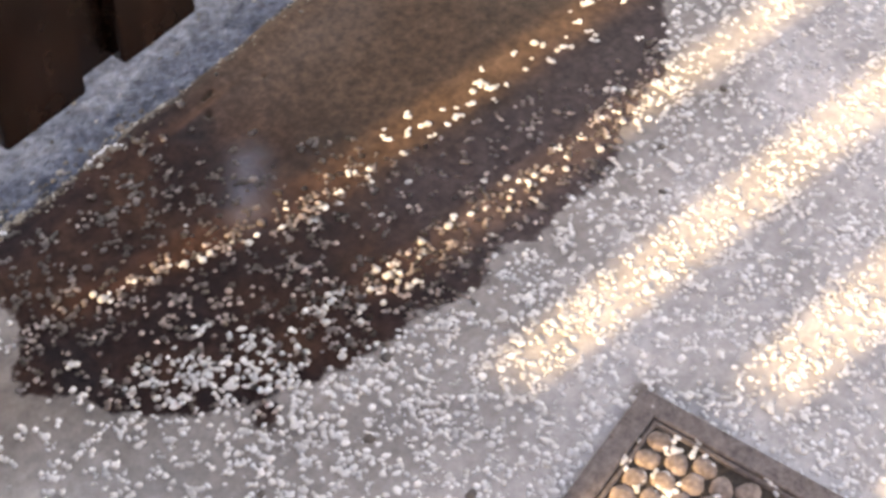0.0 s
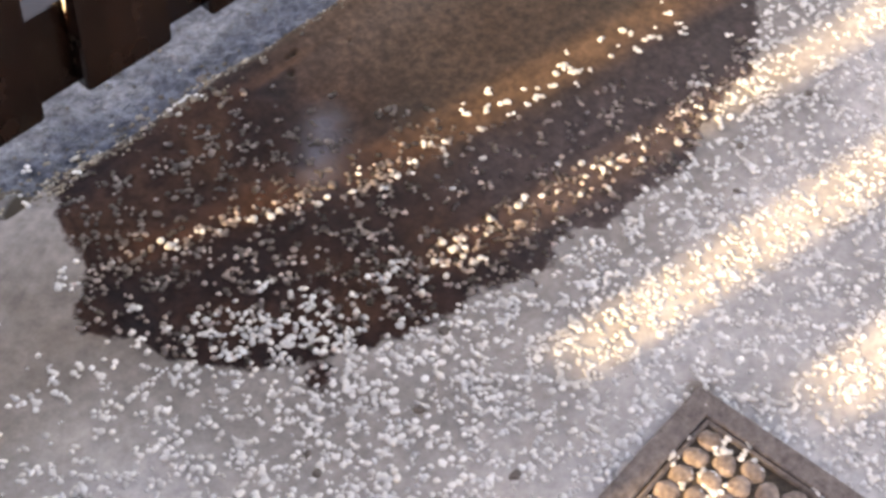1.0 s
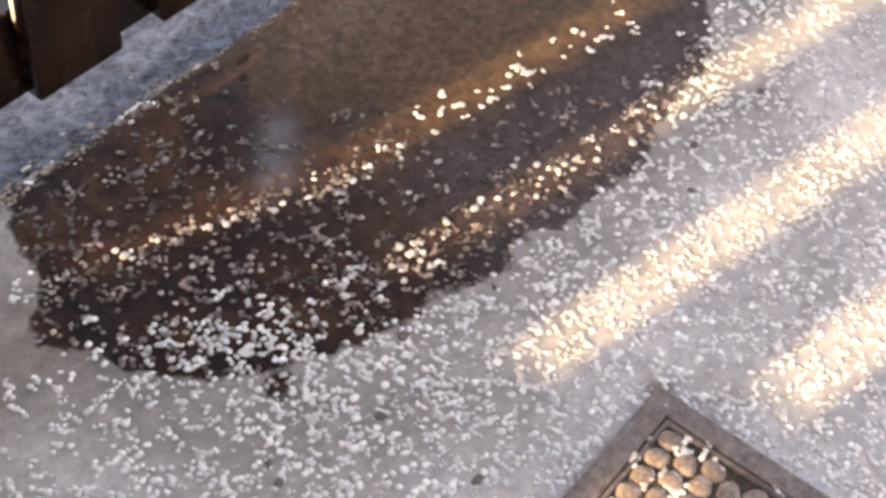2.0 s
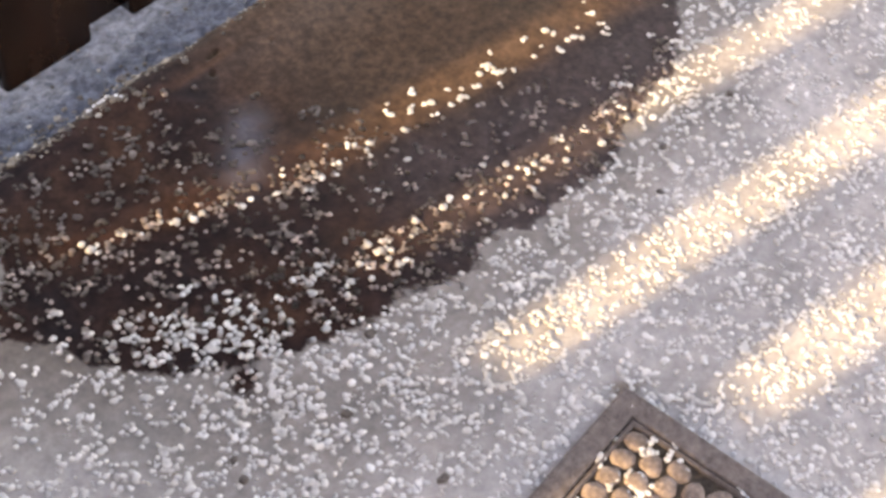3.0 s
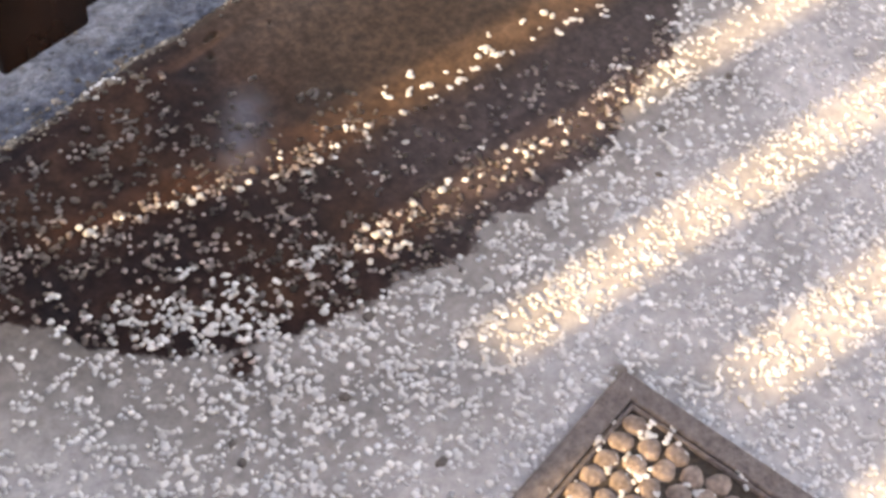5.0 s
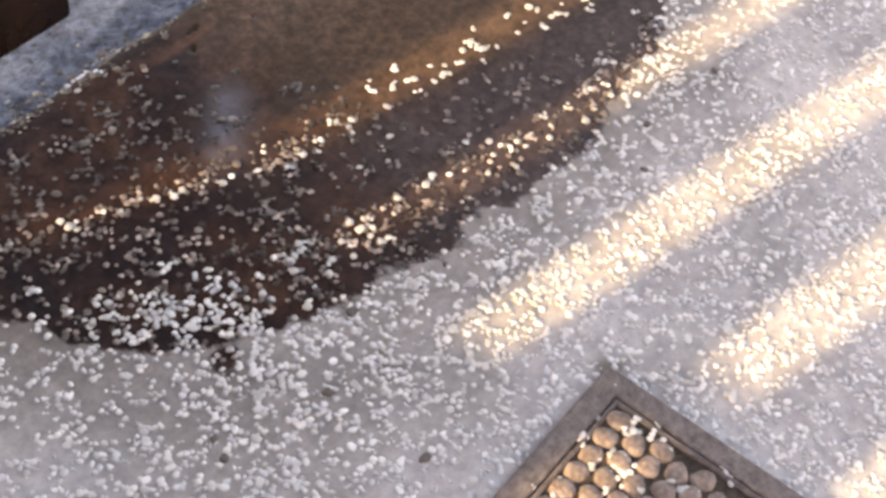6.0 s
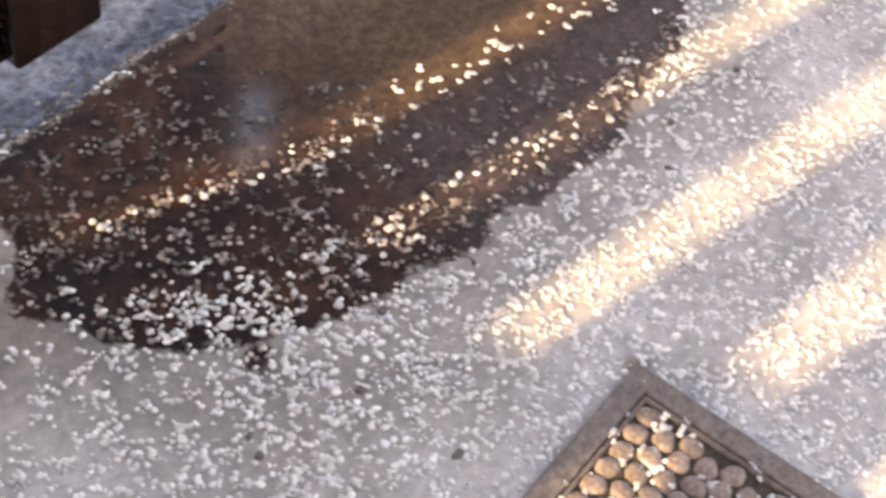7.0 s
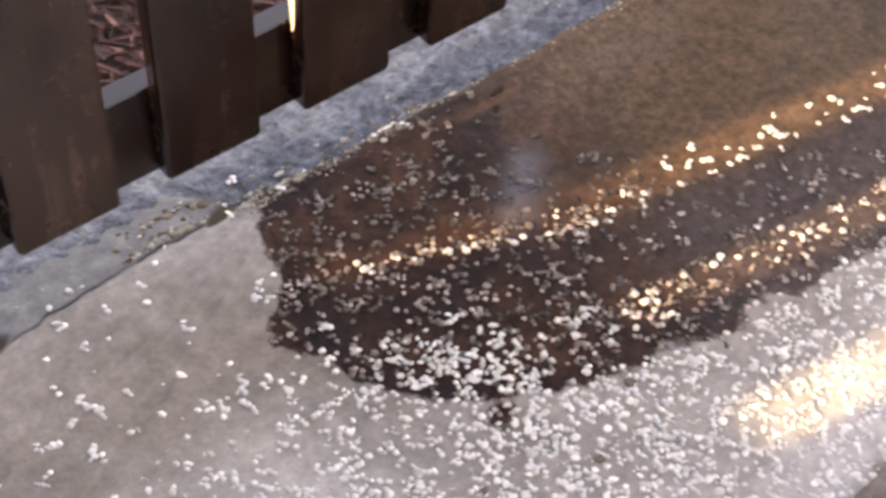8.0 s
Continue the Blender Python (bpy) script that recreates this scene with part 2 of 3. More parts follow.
WET_END_X = (-0.055, -0.066, -0.063, -0.053, -0.038, -0.027, -0.020, -0.020, -0.015, -0.012, 0.001, 0.004, 0.012)


def wet_depth(x, y):
    """Metres inside the soaked patch (negative outside): it spreads from the lip over the slab."""
    wob = 0.0035 * waves(x, y, 5, 0.030, 3)
    front = np.interp(x, WET_X, WET_Y)
    left = np.interp(y, WET_END_Y, WET_END_X)
    spill = 0.012 - np.hypot(x - 0.034, y + 0.270)
    return np.maximum(np.minimum(np.minimum(y - front, x - left), 0.66 - x), spill) + wob


def crack_depth(x, y):
    """Closeness to the crack that follows the lip, and to the broken-out wedge at its end."""
    line = np.interp(x, (-0.60, -0.24, -0.196, -0.12, -0.087, -0.04), (0.0, 0.014, 0.022, 0.027, 0.029, 0.027)) + 0.002 * waves(x, y * 0, 8, 0.03, 2)
    fine = (1 - smoothstep(0.0003, 0.0017, np.abs(y - line))) * (0.55 + 0.45 * (waves(x, y, 77, 0.05, 2) > -0.1)) * (1 - smoothstep(-0.045, -0.03, x))
    t = np.clip((x + 0.042) / 0.052, 0, 1)
    mid, wide = 0.026 + 0.018 * t, 0.0018 + 0.0080 * np.sin(np.clip(t, 0, 1) * 3.14) ** 0.8
    wedge = (1 - smoothstep(0.6, 1.1, np.abs(y - mid) / wide)) * band(x, -0.042, 0.010, 0.003)
    hole = 1 - smoothstep(0.7, 1.1, np.hypot((x + 0.250) / 0.022, (y - 0.022) / 0.010))
    return np.maximum(np.maximum(fine, wedge), hole)


def pits(x, y):
    out = np.zeros_like(x)
    for px, py, r in ((0.242, -0.014, 0.0032), (0.262, 0.004, 0.0034), (0.254, 0.003, 0.002), (0.338, 0.028, 0.0026), (0.31, -0.02, 0.002), (0.06, -0.012, 0.002), (0.105, -0.006, 0.002)):
        out = np.maximum(out, 1 - smoothstep(0.5, 1.2, np.hypot((x - px) * 0.8, y - py) / r))
    return out


def slab():
    ys_end = 0.0885
    xs = np.r_[-4.0, -2.0, -1.0, np.arange(-0.50, 0.95, 0.003), 1.2, 2.0, 3.0, 5.0]
    ys = np.r_[-4.0, -2.0, -1.2, np.arange(-0.82, 0.0, 0.003), np.arange(0.0, 0.05, 0.0012), np.arange(0.051, 0.0905, 0.003)]
    x, y = np.meshgrid(xs, ys)
    lip = lip_at(x)
    drop = np.clip((y - lip + 0.022) / (0.030 + 0.022 * (1 - smoothstep(-0.06, 0.0, x))), 0, 1)
    z = 0.0007 * waves(x, y, 11, 0.11, 3) - (0.030 - 0.020 * (1 - smoothstep(-0.06, 0.0, x))) * drop ** 2.2
    c, p = crack_depth(x, y), pits(x, y)
    z -= 0.0035 * c + 0.004 * p
    n, m = x.shape
    idx = np.arange(n * m).reshape(n, m)
    faces = np.stack([idx[:-1, :-1], idx[:-1, 1:], idx[1:, 1:], idx[1:, :-1]], -1).reshape(-1, 4)
    verts = [tuple(v) for v in np.stack([x, y, z], -1).reshape(-1, 3).tolist()]
    base = len(verts)
    # sides and underside give the slab its thickness
    verts += [(-4, -4, -0.12), (5, -4, -0.12), (5, ys_end, -0.12), (-4, ys_end, -0.12)]
    faces = faces.tolist()
    faces += [[base, base + 3, base + 2, base + 1], [*idx[0, ::-1].tolist(), base, base + 1], [*idx[-1, :].tolist(), base + 2, base + 3],
              [*idx[:, 0].tolist(), base + 3, base], [*idx[::-1, -1].tolist(), base + 1, base + 2]]
    me = mesh_of("pavement", verts, faces, CONCRETE, True)
    pad = np.zeros(4)
    wet = 0.5 * np.clip(wet_depth(x, y) / 0.026 + 0.5, 0, 1)
    soil = (1 - smoothstep(-0.10, 0.08, x + 0.35 * (y + 0.10))) * smoothstep(-0.27, -0.10, y + 0.02 * waves(x, y, 83, 0.10, 3)) * (0.85 + 0.15 * waves(x, y, 87, 0.05, 3))
    past = smoothstep(-0.002, 0.004, y - np.interp(x, (-0.60, -0.24, -0.04, 0.02), (0.0, 0.014, 0.027, 0.040))) * (1 - smoothstep(-0.03, 0.02, x))
    soil = soil * (1 - past) + 0.5 * smoothstep(0.0, 0.03, y) * smoothstep(-0.02, 0.03, x)
    grey_tone = 0.85 * band(x, 0.25, 0.68, 0.06) * (1 - smoothstep(-0.235, -0.175, y + 0.10 * (x - 0.4) + 0.02 * waves(x, y, 61, 0.09, 3)))
    corner = np.hypot(x - MAT_X, y - MAT_Y) + 0.006 * waves(x, y, 91, 0.02, 3)
    # the tone stops along the sun strip's lower edge, which lifts the lit concrete
    rust_sun = band(x, 0.280, 0.64, 0.10) * smoothstep(-0.235, -0.175, y + 0.10 * (x - 0.4) + 0.02 * waves(x, y, 61, 0.09, 3)) * 0.9
    along, across = (x - 0.201) * 0.75 + (y + 0.098) * 0.66, (x - 0.201) * 0.66 - (y + 0.098) * 0.75
    soil = np.maximum(soil, 0.9 * (1 - smoothstep(0.004, 0.020, corner)))
    pool = np.exp(-((along / 0.046) ** 4 + (across / 0.017) ** 2)) * np.clip(0.8 + 0.5 * waves(x, y, 51, 0.02, 2), 0, 1)
    for key, value in (("wet", wet), ("soil", np.clip(soil, 0, 1)), ("rust_sun", np.clip(rust_sun, 0, 1)), ("grey_tone", np.clip(grey_tone, 0, 1)), ("pool", pool), ("ash", past * 0.85), ("lip", np.maximum(smoothstep(-0.16, -0.04, y - 0.10 * x) * (1 - smoothstep(0.16, 0.28, x)), 0.8 * smoothstep(-0.03, 0.02, y))), ("damp", np.maximum(past, 0.0) * 0.9 + (1 - past) * smoothstep(-0.13 - 0.15 * (1 - smoothstep(0.05, 0.25, x)), 0.0, wet_depth(x, y) + 0.035 * waves(x, y, 41, 0.06, 4)) * smoothstep(-0.14, -0.02, x)), ("film", np.maximum(smoothstep(0.23, 0.50, x - 0.3 * (y + 0.15)), 0.8 * smoothstep(0.10, 0.22, x) * (1 - smoothstep(-0.125, -0.075, y + 0.12 * (x - 0.2))))), ("crack", np.clip(c + p, 0, 1))):
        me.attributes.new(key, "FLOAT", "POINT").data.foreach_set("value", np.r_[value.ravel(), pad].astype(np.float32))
    return tagged(new("pavement", me), "pale weathered concrete patio slab with a brown soaked patch", "patio", kind="structure")


def relief(name, x0, x1, y0, y1, step, z, amp, size, mat, seed, label, category, rise=0.0):
    xs, ys = np.arange(x0, x1 + step / 2, step), np.arange(y0, y1 + step / 2, step)
    x, y = np.meshgrid(xs, ys)
    h = z + amp * waves(x, y, seed, size, 4) + rise * (1 - smoothstep(-0.09, 0.02, x))
    n, m = x.shape
    idx = np.arange(n * m).reshape(n, m)
    faces = np.stack([idx[:-1, :-1], idx[:-1, 1:], idx[1:, 1:], idx[1:, :-1]], -1).reshape(-1, 4).tolist()
    me = mesh_of(name, np.stack([x, y, h], -1).reshape(-1, 3).tolist(), faces, mat, True)
    return tagged(new(name, me), label, category, kind="structure")


def ground():
    bm = bmesh.new()
    bmesh.ops.create_grid(bm, x_segments=40, y_segments=40, size=400)
    for v in bm.verts:
        v.co.z = -0.13
    return tagged(part("ground", bm, SOIL), "dark bare garden soil", "ground", kind="structure")


slab()
relief("footing", -0.7, 1.6, 0.030, 0.205, 0.0028, -0.015, 0.0050, 0.024, STRIP, 21, "rough blue-grey damp concrete footing under the fence", "footing", 0.0115)
relief("garden_bed", -4.0, 5.0, 0.19, 3.0, 0.03, -0.022, 0.010, 0.20, SOIL, 23, "dark soil bed behind the fence", "garden bed")
ground()


# ---------------------------------------------------------------- fences
FENCE_LOW, RAIL_LOW, RAIL_HIGH = 0.104, 0.101, 0.189


def picket_fence(name, lefts, width, label, rail_gap, height=1.8):
    """Pickets on two rails and posts, along local x, front faces in the plane y = 0."""
    fence = tagged(new(name), label, "fence")
    ends = (min(lefts) - 0.02, max(lefts) + width + 0.02)
    shared = None
    for k, x in enumerate(lefts):
        if shared is None:
            bm = block(0, width, 0, 0.0185, FENCE_LOW, height, 0.004, 2)
            shared = part("picket", bm, WOOD, fence)
            shared.location.x = x
            # the second picket gets a paler wood colour
            paler_mesh = shared.data.copy()
            paler_mesh.materials[0] = PALER_WOOD
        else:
            ob = new("picket", paler_mesh if k == 1 else shared.data)
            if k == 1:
                tagged(ob, label="brown picket, paler than the others")
            ob.parent, ob.location = fence, (x, 0, 0)
            ob.rotation_euler = (0, radians(random.uniform(-0.25, 0.25)), 0)
    # one board's sunlit edge is put in as a pale strip
    edge = bmesh.new()
    rim = [(0.0120, 0.186), (0.0142, 0.180), (0.0150, 0.196), (0.0172, 0.215), (0.0172, 0.62), (0.0085, 0.62), (0.0092, 0.215)]
    worn = edge.faces.new([edge.verts.new((lefts[3] - 0.0004, y, z)) for y, z in rim])
    bmesh.ops.translate(edge, verts=[e for e in bmesh.ops.extrude_face_region(edge, geom=[worn])["geom"] if isinstance(e, bmesh.types.BMVert)], vec=(0.003, 0, 0))
    bmesh.ops.recalc_face_normals(edge, faces=edge.faces[:])
    part("sunlit_edge", edge, SUNLIT_EDGE, fence, "pale strip standing in for a sunlit board edge")
    # unseen break added in the low rail so the wet slab reflects sky
    for a, b, z in ((ends[0], rail_gap - 0.019, RAIL_LOW), (rail_gap + 0.100, ends[1], RAIL_LOW), (*ends, height - 0.28)):
        part("rail", block(a, b, 0.019, 0.040, z, z + RAIL_HIGH - RAIL_LOW, 0.0012, 1), WET_WOOD, fence, "wet rail with a shiny top")
    for x in (0.62, ends[1] - 0.11):
        part("post", block(x, x + 0.089, 0.041, 0.130, -0.06, height - 0.05, 0.004, 2), WOOD, fence)
    return fence


picket_fence("picket_fence", [-0.339 + 0.1275 * k for k in range(18)], 0.086, "dark brown stained wooden picket fence over a concrete footing", 0.279)

# unseen fence on an added wall, square to the first, between sun and patio
SIDE_X, SILL = -0.95, 0.30
# gaps placed so that they cast the strips of sun
openings = [0.555, 0.180, 0.051, -0.068, -0.206, -0.350, -0.486, -0.592, -0.717, -0.842, -0.967, -1.092, -1.217]
half = {0.051: 0.021, -0.068: 0.018, -0.206: 0.024, -0.350: 0.027}
side = tagged(new("side_fence"), "unseen dark brown wooden picket fence that casts the sun strips, on an added wall", "fence")
for a, b in zip(openings[1:], openings[:-1]):
    if a == 0.051:  # lower corner cut away to let sun pass
        bm = bmesh.new()
        rim = [(0.103, SILL + 0.012), (0.160, SILL + 0.012), (0.160, 1.8), (0.073, 1.8), (0.073, 0.44), (0.099, 0.36)]
        face = bm.faces.new([bm.verts.new((SIDE_X - 0.0185, y, z)) for y, z in rim])
        bmesh.ops.translate(bm, verts=[e for e in bmesh.ops.extrude_face_region(bm, geom=[face])["geom"] if isinstance(e, bmesh.types.BMVert)], vec=(0.0185, 0, 0))
        bmesh.ops.recalc_face_normals(bm, faces=bm.faces[:])
        part("picket", bm, WOOD, side, "picket with its lower corner cut away to pass sun")
        continue
    part("picket", block(SIDE_X - 0.0185, SIDE_X, a + half.get(a, 0.02), b - half.get(b, 0.02), SILL + 0.012, 1.8, 0.004, 2), WOOD, side)
bm = bmesh.new()
# the rail's notches are shaped to let sun in lower
profile = [(-1.24, SILL), (0.57, SILL), (0.57, 0.40), (0.104, 0.40), (0.101, 0.312), (0.080, 0.314), (0.032, 0.40), (-0.315, 0.40), (-0.318, 0.372), (-0.392, 0.372), (-0.395, 0.40), (-1.24, 0.40)]
face = bm.faces.new([bm.verts.new((SIDE_X, y, z)) for y, z in profile])
bmesh.ops.translate(bm, verts=[e for e in bmesh.ops.extrude_face_region(bm, geom=[face])["geom"] if isinstance(e, bmesh.types.BMVert)], vec=(0.038, 0, 0))
bmesh.ops.recalc_face_normals(bm, faces=bm.faces[:])
part("rail", bm, WOOD, side, "lower rail with a notch shaped to pass a sun strip")
# bar added only to interrupt one strip of sun
part("batten", block(SIDE_X + 0.001, SIDE_X + 0.020, -0.45, -0.26, 0.424, 0.447, 0.002, 2), WOOD, side, "added bar that interrupts one strip of sun")
part("rail", block(SIDE_X, SIDE_X + 0.038, -1.24, 0.57, 1.52, 1.608, 0.003, 2), WOOD, side)
for y in (-1.22, 0.46):
    part("post", block(SIDE_X + 0.0385, SIDE_X + 0.128, y, y + 0.089, SILL, 1.75, 0.004, 2), WOOD, side)
# unseen wall added to block the sun below the pickets
tagged(part("sun_block_wall", block(SIDE_X - 0.06, SIDE_X + 0.14, -1.26, 0.62, -0.02, SILL, 0.006, 2), STRIP), "added unseen grey concrete wall that blocks sun below the fence", "wall", kind="structure")


# ---------------------------------------------------------------- house
def siding_material():
    m, n, l, b = material("painted_siding")
    p = place(n, l)
    l.new(ramp(n, l, noise_of(n, l, p, 6, 5), [(0.3, (0.42, 0.40, 0.37)), (0.7, (0.50, 0.48, 0.45))]), b.inputs["Base Color"])
    b.inputs["Roughness"].default_value = 0.6
    return m


def house_wall():
    """Unseen house behind the camera and mat, added to block part of the sky."""
    bm = bmesh.new()
    x0, x1, y = -2.6, 4.0, -3.3
    profile = [(y, 2.9), (y - 0.2, 2.9), (y - 0.2, 0.001), (y, 0.001)]
    for k in range(20):
        z = 0.145 * k
        profile += [(y + 0.012, z + 0.004), (y + 0.002, z + 0.145)]
    a = [bm.verts.new((x0, py, z)) for py, z in profile]
    b = [bm.verts.new((x1, py, z)) for py, z in profile]
    bm.faces.new(a), bm.faces.new(b[::-1])
    for k in range(len(a)):
        j = (k + 1) % len(a)
        bm.faces.new((a[k], b[k], b[j], a[j]))
    bmesh.ops.recalc_face_normals(bm, faces=bm.faces[:])
    return tagged(part("wall_house", bm, siding_material()), "unseen pale painted house wall with lapped siding, added to block sky", "wall", kind="structure")


house_wall()


# ---------------------------------------------------------------- door mat
def door_mat():
    mat = tagged(new("door_mat"), "brown rubber door mat with moulded round pebbles, dusted with hail", "door mat")
    mat.location, mat.rotation_euler = (MAT_X, MAT_Y, 0), (0, 0, MAT_TURN)
    x0, x1, y0, y1 = -MAT_W, 0.0, -MAT_D, 0.0
    part("mat_base", block(x0 + 0.004, x1 - 0.004, y0 + 0.004, y1 - 0.004, 0.0012, 0.0042), BASE, mat)
    w = 0.0195
    for ring, (inset, wide, top) in enumerate(((0.0, w, 0.0085), (w + 0.0013, 0.0042, 0.0078))):
        a0, a1, b0, b1 = x0 + inset, x1 - inset, y0 + inset, y1 - inset
        bm = bmesh.new()
        outer, inner = [(a0, b0), (a1, b0), (a1, b1), (a0, b1)], [(a0 + wide, b0 + wide), (a1 - wide, b0 + wide), (a1 - wide, b1 - wide), (a0 + wide, b1 - wide)]
        cut = 0.0014
        rows = []
        for pts, dx, z in ((outer, 0.0, 0.0012), (outer, 0.0, top - cut), (outer, cut, top), (inner, -cut, top), (inner, 0.0, top - cut), (inner, 0.0, 0.0012)):
            row = []
            for px, py in pts:
                sx, sy = (1 if px < (x0 + x1) / 2 else -1), (1 if py < (y0 + y1) / 2 else -1)
                row.append(bm.verts.new((px + sx * dx, py + sy * dx, z)))
            rows.append(row)
        for r, s in zip(rows, rows[1:]):
            for k in range(4):
                bm.faces.new((r[k], r[(k + 1) % 4], s[(k + 1) % 4], s[k]))
        part("border" if ring == 0 else "inner_ridge", bm, RUBBER, mat, "worn grey-brown rubber border" if ring == 0 else "")
    # moulded pebbles: three shapes, slightly uneven, in staggered rows
    shapes = []
    for k in range(4):
        bm = bmesh.new()
        bmesh.ops.create_uvsphere(bm, u_segments=12, v_segments=8, radius=0.0097)
        bmesh.ops.delete(bm, geom=[v for v in bm.verts if v.co.z < -0.001], context="VERTS")
        for v in bm.verts:
            a = math.atan2(v.co.y, v.co.x)
            f = 1 + 0.08 * math.sin(2 * a + k * 1.7) + 0.06 * math.sin(3 * a + k * 2.9) + 0.04 * math.sin(5 * a + k)
            v.co.x, v.co.y = v.co.x * f, v.co.y * f
            v.co.z = (0.0056 + 0.0009 * math.sin(7 * v.co.x / 0.01 + k) * math.cos(6 * v.co.y / 0.01)) * (max(v.co.z, 0) / 0.0097) ** 0.7
        for fc in bm.faces:
            fc.smooth = True
        me = bpy.data.meshes.new("pebble")
        bm.to_mesh(me)
        bm.free()
        me.materials.append(PEBBLE)
        shapes.append(me)
    rest_v, rest_f = [], []
    row, y = 0, y1 - 0.0345
    while y > y0 + 0.03:
        x = x1 - 0.0355 - (0.0094 if row % 2 else 0.0)
        if row % 2:
            x += 0.0189 if x + 0.0189 < x1 - 0.0315 else 0
        while x > x0 + 0.03:
            px, py = x + random.uniform(-0.0008, 0.0008), y + random.uniform(-0.0008, 0.0008)
            me = shapes[random.randrange(4)]
            turn = random.uniform(0, 6.28)
            if x > x1 - 0.36 and y > y1 - 0.31:
                ob = new("pebble", me)
                ob.parent, ob.location, ob.rotation_euler = mat, (px, py, 0.0036), (0, 0, turn)
            else:
                c, s, k0 = math.cos(turn), math.sin(turn), len(rest_v)
                rest_v += [(px + c * v.co.x - s * v.co.y, py + s * v.co.x + c * v.co.y, 0.0036 + v.co.z) for v in me.vertices]
                rest_f += [[k0 + i for i in f.vertices] for f in me.polygons]
            x -= 0.0189
        y -= 0.0190
        row += 1
    rest = new("pebble_field", mesh_of("pebble_field", rest_v, rest_f, PEBBLE, True))
    rest.parent = mat
    tagged(rest, kind="stuff")


door_mat()


# ---------------------------------------------------------------- hail
def ico(level):
    bm = bmesh.new()
    bmesh.ops.create_icosphere(bm, subdivisions=level, radius=1.0)
    v = np.array([p.co[:] for p in bm.verts])
    f = np.array([[q.index for q in p.verts] for p in bm.faces])
    bm.free()
    return v, f


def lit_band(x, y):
    """Rows of deeper hail along the strips of sun, raised to brighten them."""
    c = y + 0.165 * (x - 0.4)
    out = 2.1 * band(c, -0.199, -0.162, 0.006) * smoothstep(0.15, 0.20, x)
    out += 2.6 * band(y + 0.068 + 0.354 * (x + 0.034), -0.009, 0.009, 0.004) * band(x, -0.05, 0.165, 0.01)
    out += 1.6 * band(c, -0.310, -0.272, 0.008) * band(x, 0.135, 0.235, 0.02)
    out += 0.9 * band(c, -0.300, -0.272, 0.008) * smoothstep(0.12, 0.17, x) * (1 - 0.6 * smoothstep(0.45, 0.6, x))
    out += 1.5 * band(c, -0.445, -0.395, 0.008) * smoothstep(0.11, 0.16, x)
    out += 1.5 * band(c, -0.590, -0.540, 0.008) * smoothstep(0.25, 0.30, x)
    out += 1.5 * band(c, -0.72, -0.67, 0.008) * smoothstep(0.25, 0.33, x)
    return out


def density(x, y, clear=False):
    """Hailstones per square metre over the slab; clear: the half-melted ones, which lie in the wet."""
    wet = smoothstep(-0.004, 0.006, wet_depth(x, y))
    thin = 1 - 0.85 * band(x, 0.20, 0.75, 0.06) * smoothstep(-0.16, -0.11, y + 0.165 * (x - 0.4))
    inside = 11500 * smoothstep(0.02, -0.10, y + 0.10 * x) * thin * (1 - 0.62 * smoothstep(0.20, 0.32, x))
    inside = inside + 9000 * np.exp(-(((x - 0.10) / 0.08) ** 2 + ((y + 0.03) / 0.045) ** 2))
    rim = 12000 * smoothstep(0.055, 0.012, wet_depth(x, y)) * smoothstep(0.10, 0.20, x) * smoothstep(-0.18, -0.22, y)
    if clear:
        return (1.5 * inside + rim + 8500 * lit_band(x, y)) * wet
    d = 21000.0 * (0.05 + 0.95 * smoothstep(-0.06, -0.33, y - 0.16 * x)) * (1 - 0.30 * smoothstep(0.30, 0.6, x))
    along, across = (x - y - 0.252) * 0.707, (x - 0.034) * 0.65 + (y + 0.218) * 0.76
    heap = 36000 * np.exp(-((along / 0.066) ** 2 + (across / 0.037) ** 2) ** 1.5)
    d = d * (1 - wet) + (0.015 * inside + 0.18 * rim + heap) * wet + 0.5 * heap * (1 - wet)
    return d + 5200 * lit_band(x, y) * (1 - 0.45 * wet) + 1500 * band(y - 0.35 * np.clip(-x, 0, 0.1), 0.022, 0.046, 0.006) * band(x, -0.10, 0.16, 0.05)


def strings(r, x0, x1, y0, y1, share, clear, gap, taken):
    """Places for stones that lie singly and in short bent strings and never on one another."""
    top = 60000.0
    n = int((x1 - x0) * (y1 - y0) * top * share / 1.6)
    px, py = r.uniform(x0, x1, n), r.uniform(y0, y1, n)
    ok = r.uniform(0, 1, n) < density(px, py, clear) / top * (0.75 + 0.5 * (waves(px, py, 31, 0.06, 3) > 0.0))
    spots = []
    for x, y in zip(px[ok].tolist(), py[ok].tolist()):
        a = r.uniform(0, 6.283)
        for step in range(6):
            i, j = int(x // gap), int(y // gap)
            near = [q for di in (-1, 0, 1) for dj in (-1, 0, 1) for q in taken.get((i + di, j + dj), ())]
            if all((x - u) ** 2 + (y - v) ** 2 > (0.80 * gap) ** 2 for u, v in near) and x0 < x < x1 and y0 < y < y1:
                taken.setdefault((i, j), []).append((x, y))
                spots.append((x, y))
            if r.uniform() > 0.46:
                break
            a += r.normal(0, 1.0)
            x, y = x + math.cos(a) * gap * r.uniform(0.84, 1.05), y + math.sin(a) * gap * r.uniform(0.84, 1.05)
    return np.array(spots).reshape(-1, 2).T


TAKEN = {}  # where stones of the main field lie already


